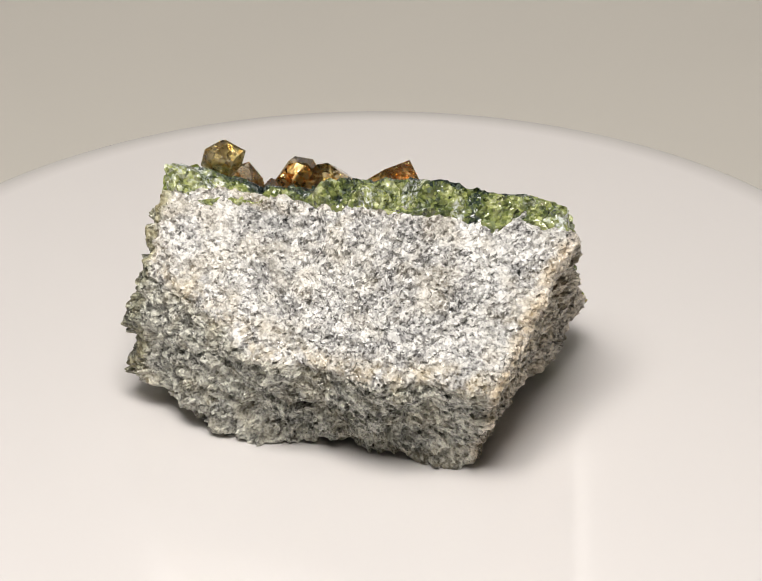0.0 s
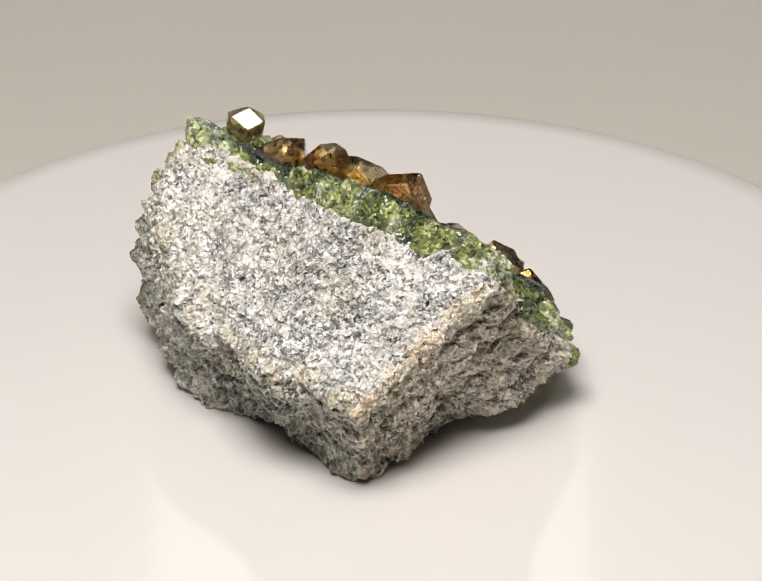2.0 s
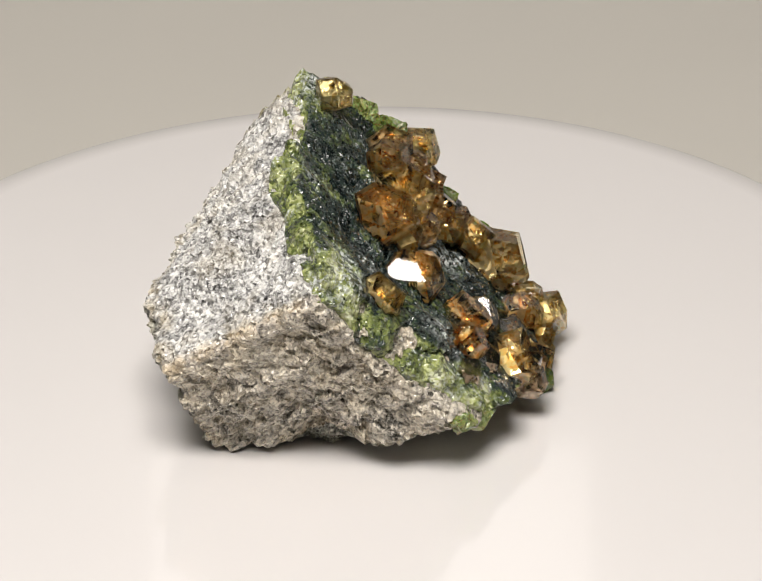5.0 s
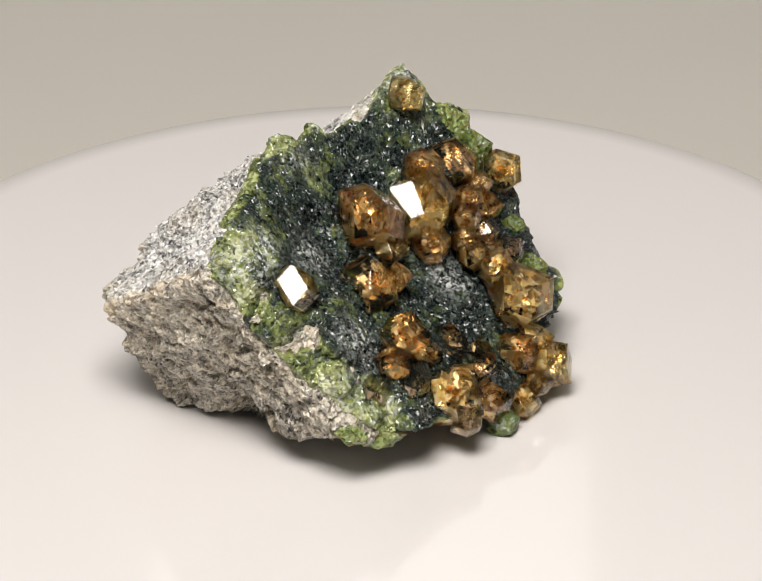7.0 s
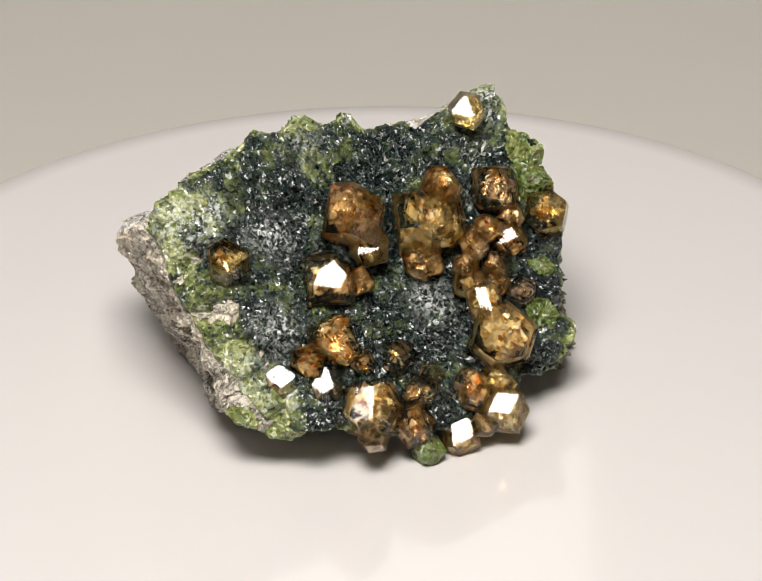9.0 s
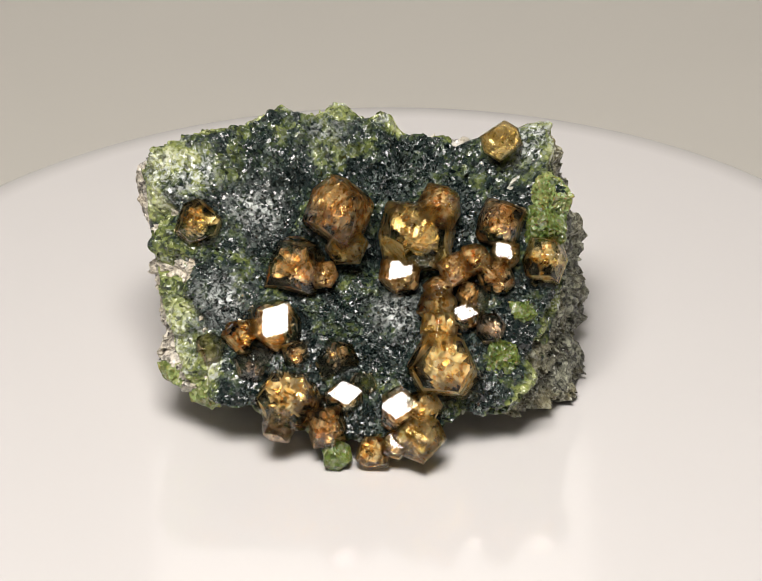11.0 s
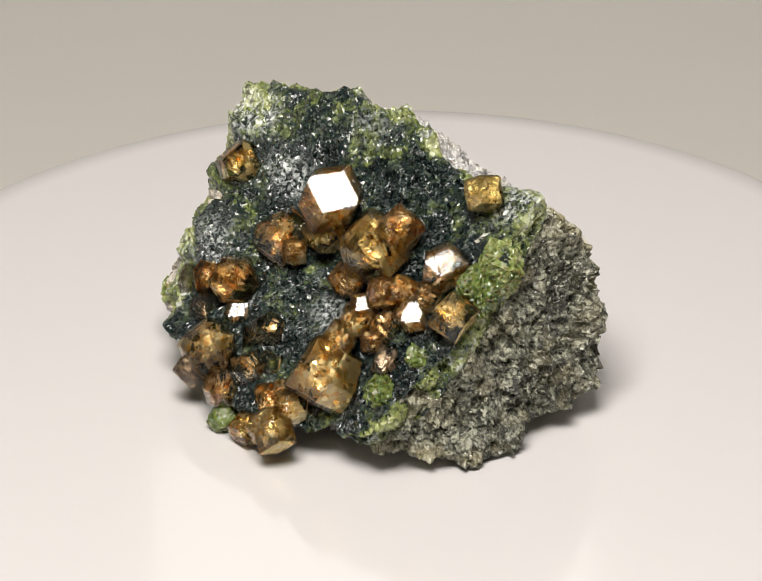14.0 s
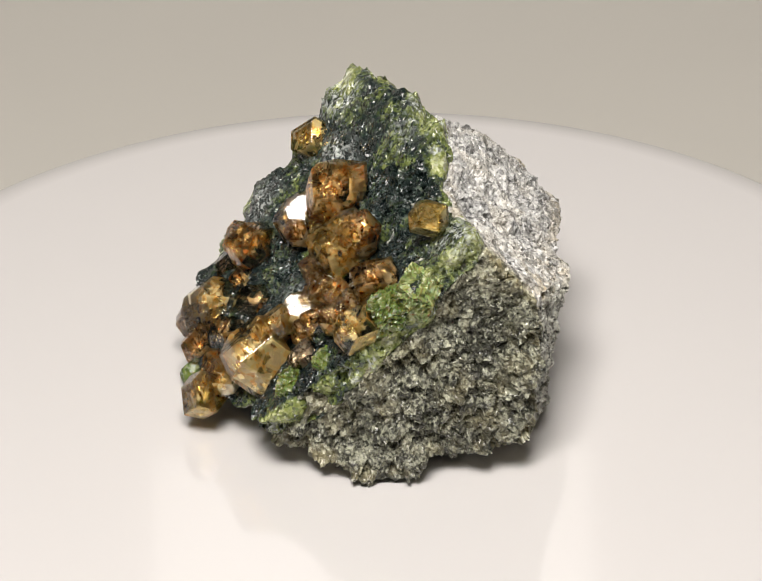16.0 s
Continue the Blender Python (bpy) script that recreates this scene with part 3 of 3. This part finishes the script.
# ---- turntable, backdrop and room ----
def lathe(profile, steps):
    bm = bmesh.new()
    rings = []
    for r, z in profile:
        if r == 0:
            rings.append([bm.verts.new((0, 0, z))])
        else:
            rings.append([bm.verts.new((r * math.cos(2 * math.pi * k / steps), r * math.sin(2 * math.pi * k / steps), z)) for k in range(steps)])
    for a, b in zip(rings, rings[1:]):
        for k in range(steps):
            q = [a[k % len(a)], a[(k + 1) % len(a)], b[(k + 1) % len(b)], b[k % len(b)]]
            bm.faces.new(list(dict.fromkeys(q)))
    bmesh.ops.recalc_face_normals(bm, faces=bm.faces[:])
    for f in bm.faces:
        f.smooth = True
    return bm


def turntable():
    top = tagged(new("turntable"), "glossy white round display turntable under the specimen", "turntable")
    off = (-0.0011, -0.0004, 0.0)  # a little off the axis
    plate = part("plate", lathe([(0, 0), (0.0690, 0), (0.0726, -0.0002), (0.0735, -0.0007), (0.0739, -0.0018), (0.0740, -0.0026), (0.0740, -0.010), (0, -0.010)], 200), PLATE, top)
    rim = part("rim", lathe([(0.0740, -0.0030), (0.0744, -0.0033), (0.0745, -0.0040), (0.0745, -0.0100), (0.0740, -0.0110), (0.0700, -0.0110), (0.0700, -0.0101), (0.0740, -0.0101), (0.0740, -0.0030)], 200), PLATE, top, "proud glossy white band round the edge")
    plate.location = rim.location = off
    return top


def round_stand():
    ob = part("round_stand", lathe([(0, -0.012), (0.060, -0.012), (0.062, -0.013), (0.063, -0.028), (0.060, -0.0299), (0, -0.0299)], 96), PLATE, None)
    return tagged(ob, "white round stand below the turntable plate", "stand")


TABLE = turntable()
round_stand()


def backdrop():
    bm = bmesh.new()
    prof = [(-0.55, -0.03), (0.35, -0.03)]
    prof += [(0.35 + 0.35 * math.sin(a), 0.32 - 0.35 * math.cos(a)) for a in np.linspace(0.1, math.pi / 2, 12)]
    prof += [(0.70, 1.1)]
    rows = [[bm.verts.new((x, y, z)) for x in (-0.7, 0.7)] for y, z in prof]
    for a, b in zip(rows, rows[1:]):
        bm.faces.new((a[0], a[1], b[1], b[0])).smooth = True
    return tagged(part("backdrop", bm, PAPER, None), "plain beige-grey paper sweep behind the turntable", kind="structure")


def box(name, lo, hi, label):
    bm = bmesh.new()
    bmesh.ops.create_cube(bm, size=1.0)
    for v in bm.verts:
        v.co = Vector([(a + b) / 2 + c * (b - a) for a, b, c in zip(lo, hi, v.co)])
    return tagged(part(name, bm, WALL, None), label, kind="structure")


backdrop()
box("floor", (-1.8, -1.8, -0.90), (1.8, 1.8, -0.80), "plain floor of the room")
box("ceiling", (-1.8, -1.8, 1.70), (1.8, 1.8, 1.80), "plain ceiling of the room")
box("wall_north", (-1.8, 1.7, -0.80), (1.8, 1.8, 1.70), "plain pale wall")
box("wall_south", (-1.8, -1.8, -0.80), (1.8, -1.7, 1.70), "plain pale wall")
box("wall_east", (1.7, -1.7, -0.80), (1.8, 1.7, 1.70), "plain pale wall")
box("wall_west", (-1.8, -1.7, -0.80), (-1.7, 1.7, 1.70), "plain pale wall")
box("table_top", (-0.75, -0.58, -0.06), (0.75, 0.72, -0.0325), "plain table top under the paper sweep")


# ---- movement: specimen and plate turn together ----
def motions():
    turns = [(k * 0.5, -RATE * k * 0.5) for k in range(33)]
    walk(SPECIMEN, [(t, pose(0, 0, 0, 0, 0, a)) for t, a in turns])
    walk(TABLE, [(t, pose(0, 0, 0, 0, 0, a)) for t, a in turns])


motions()
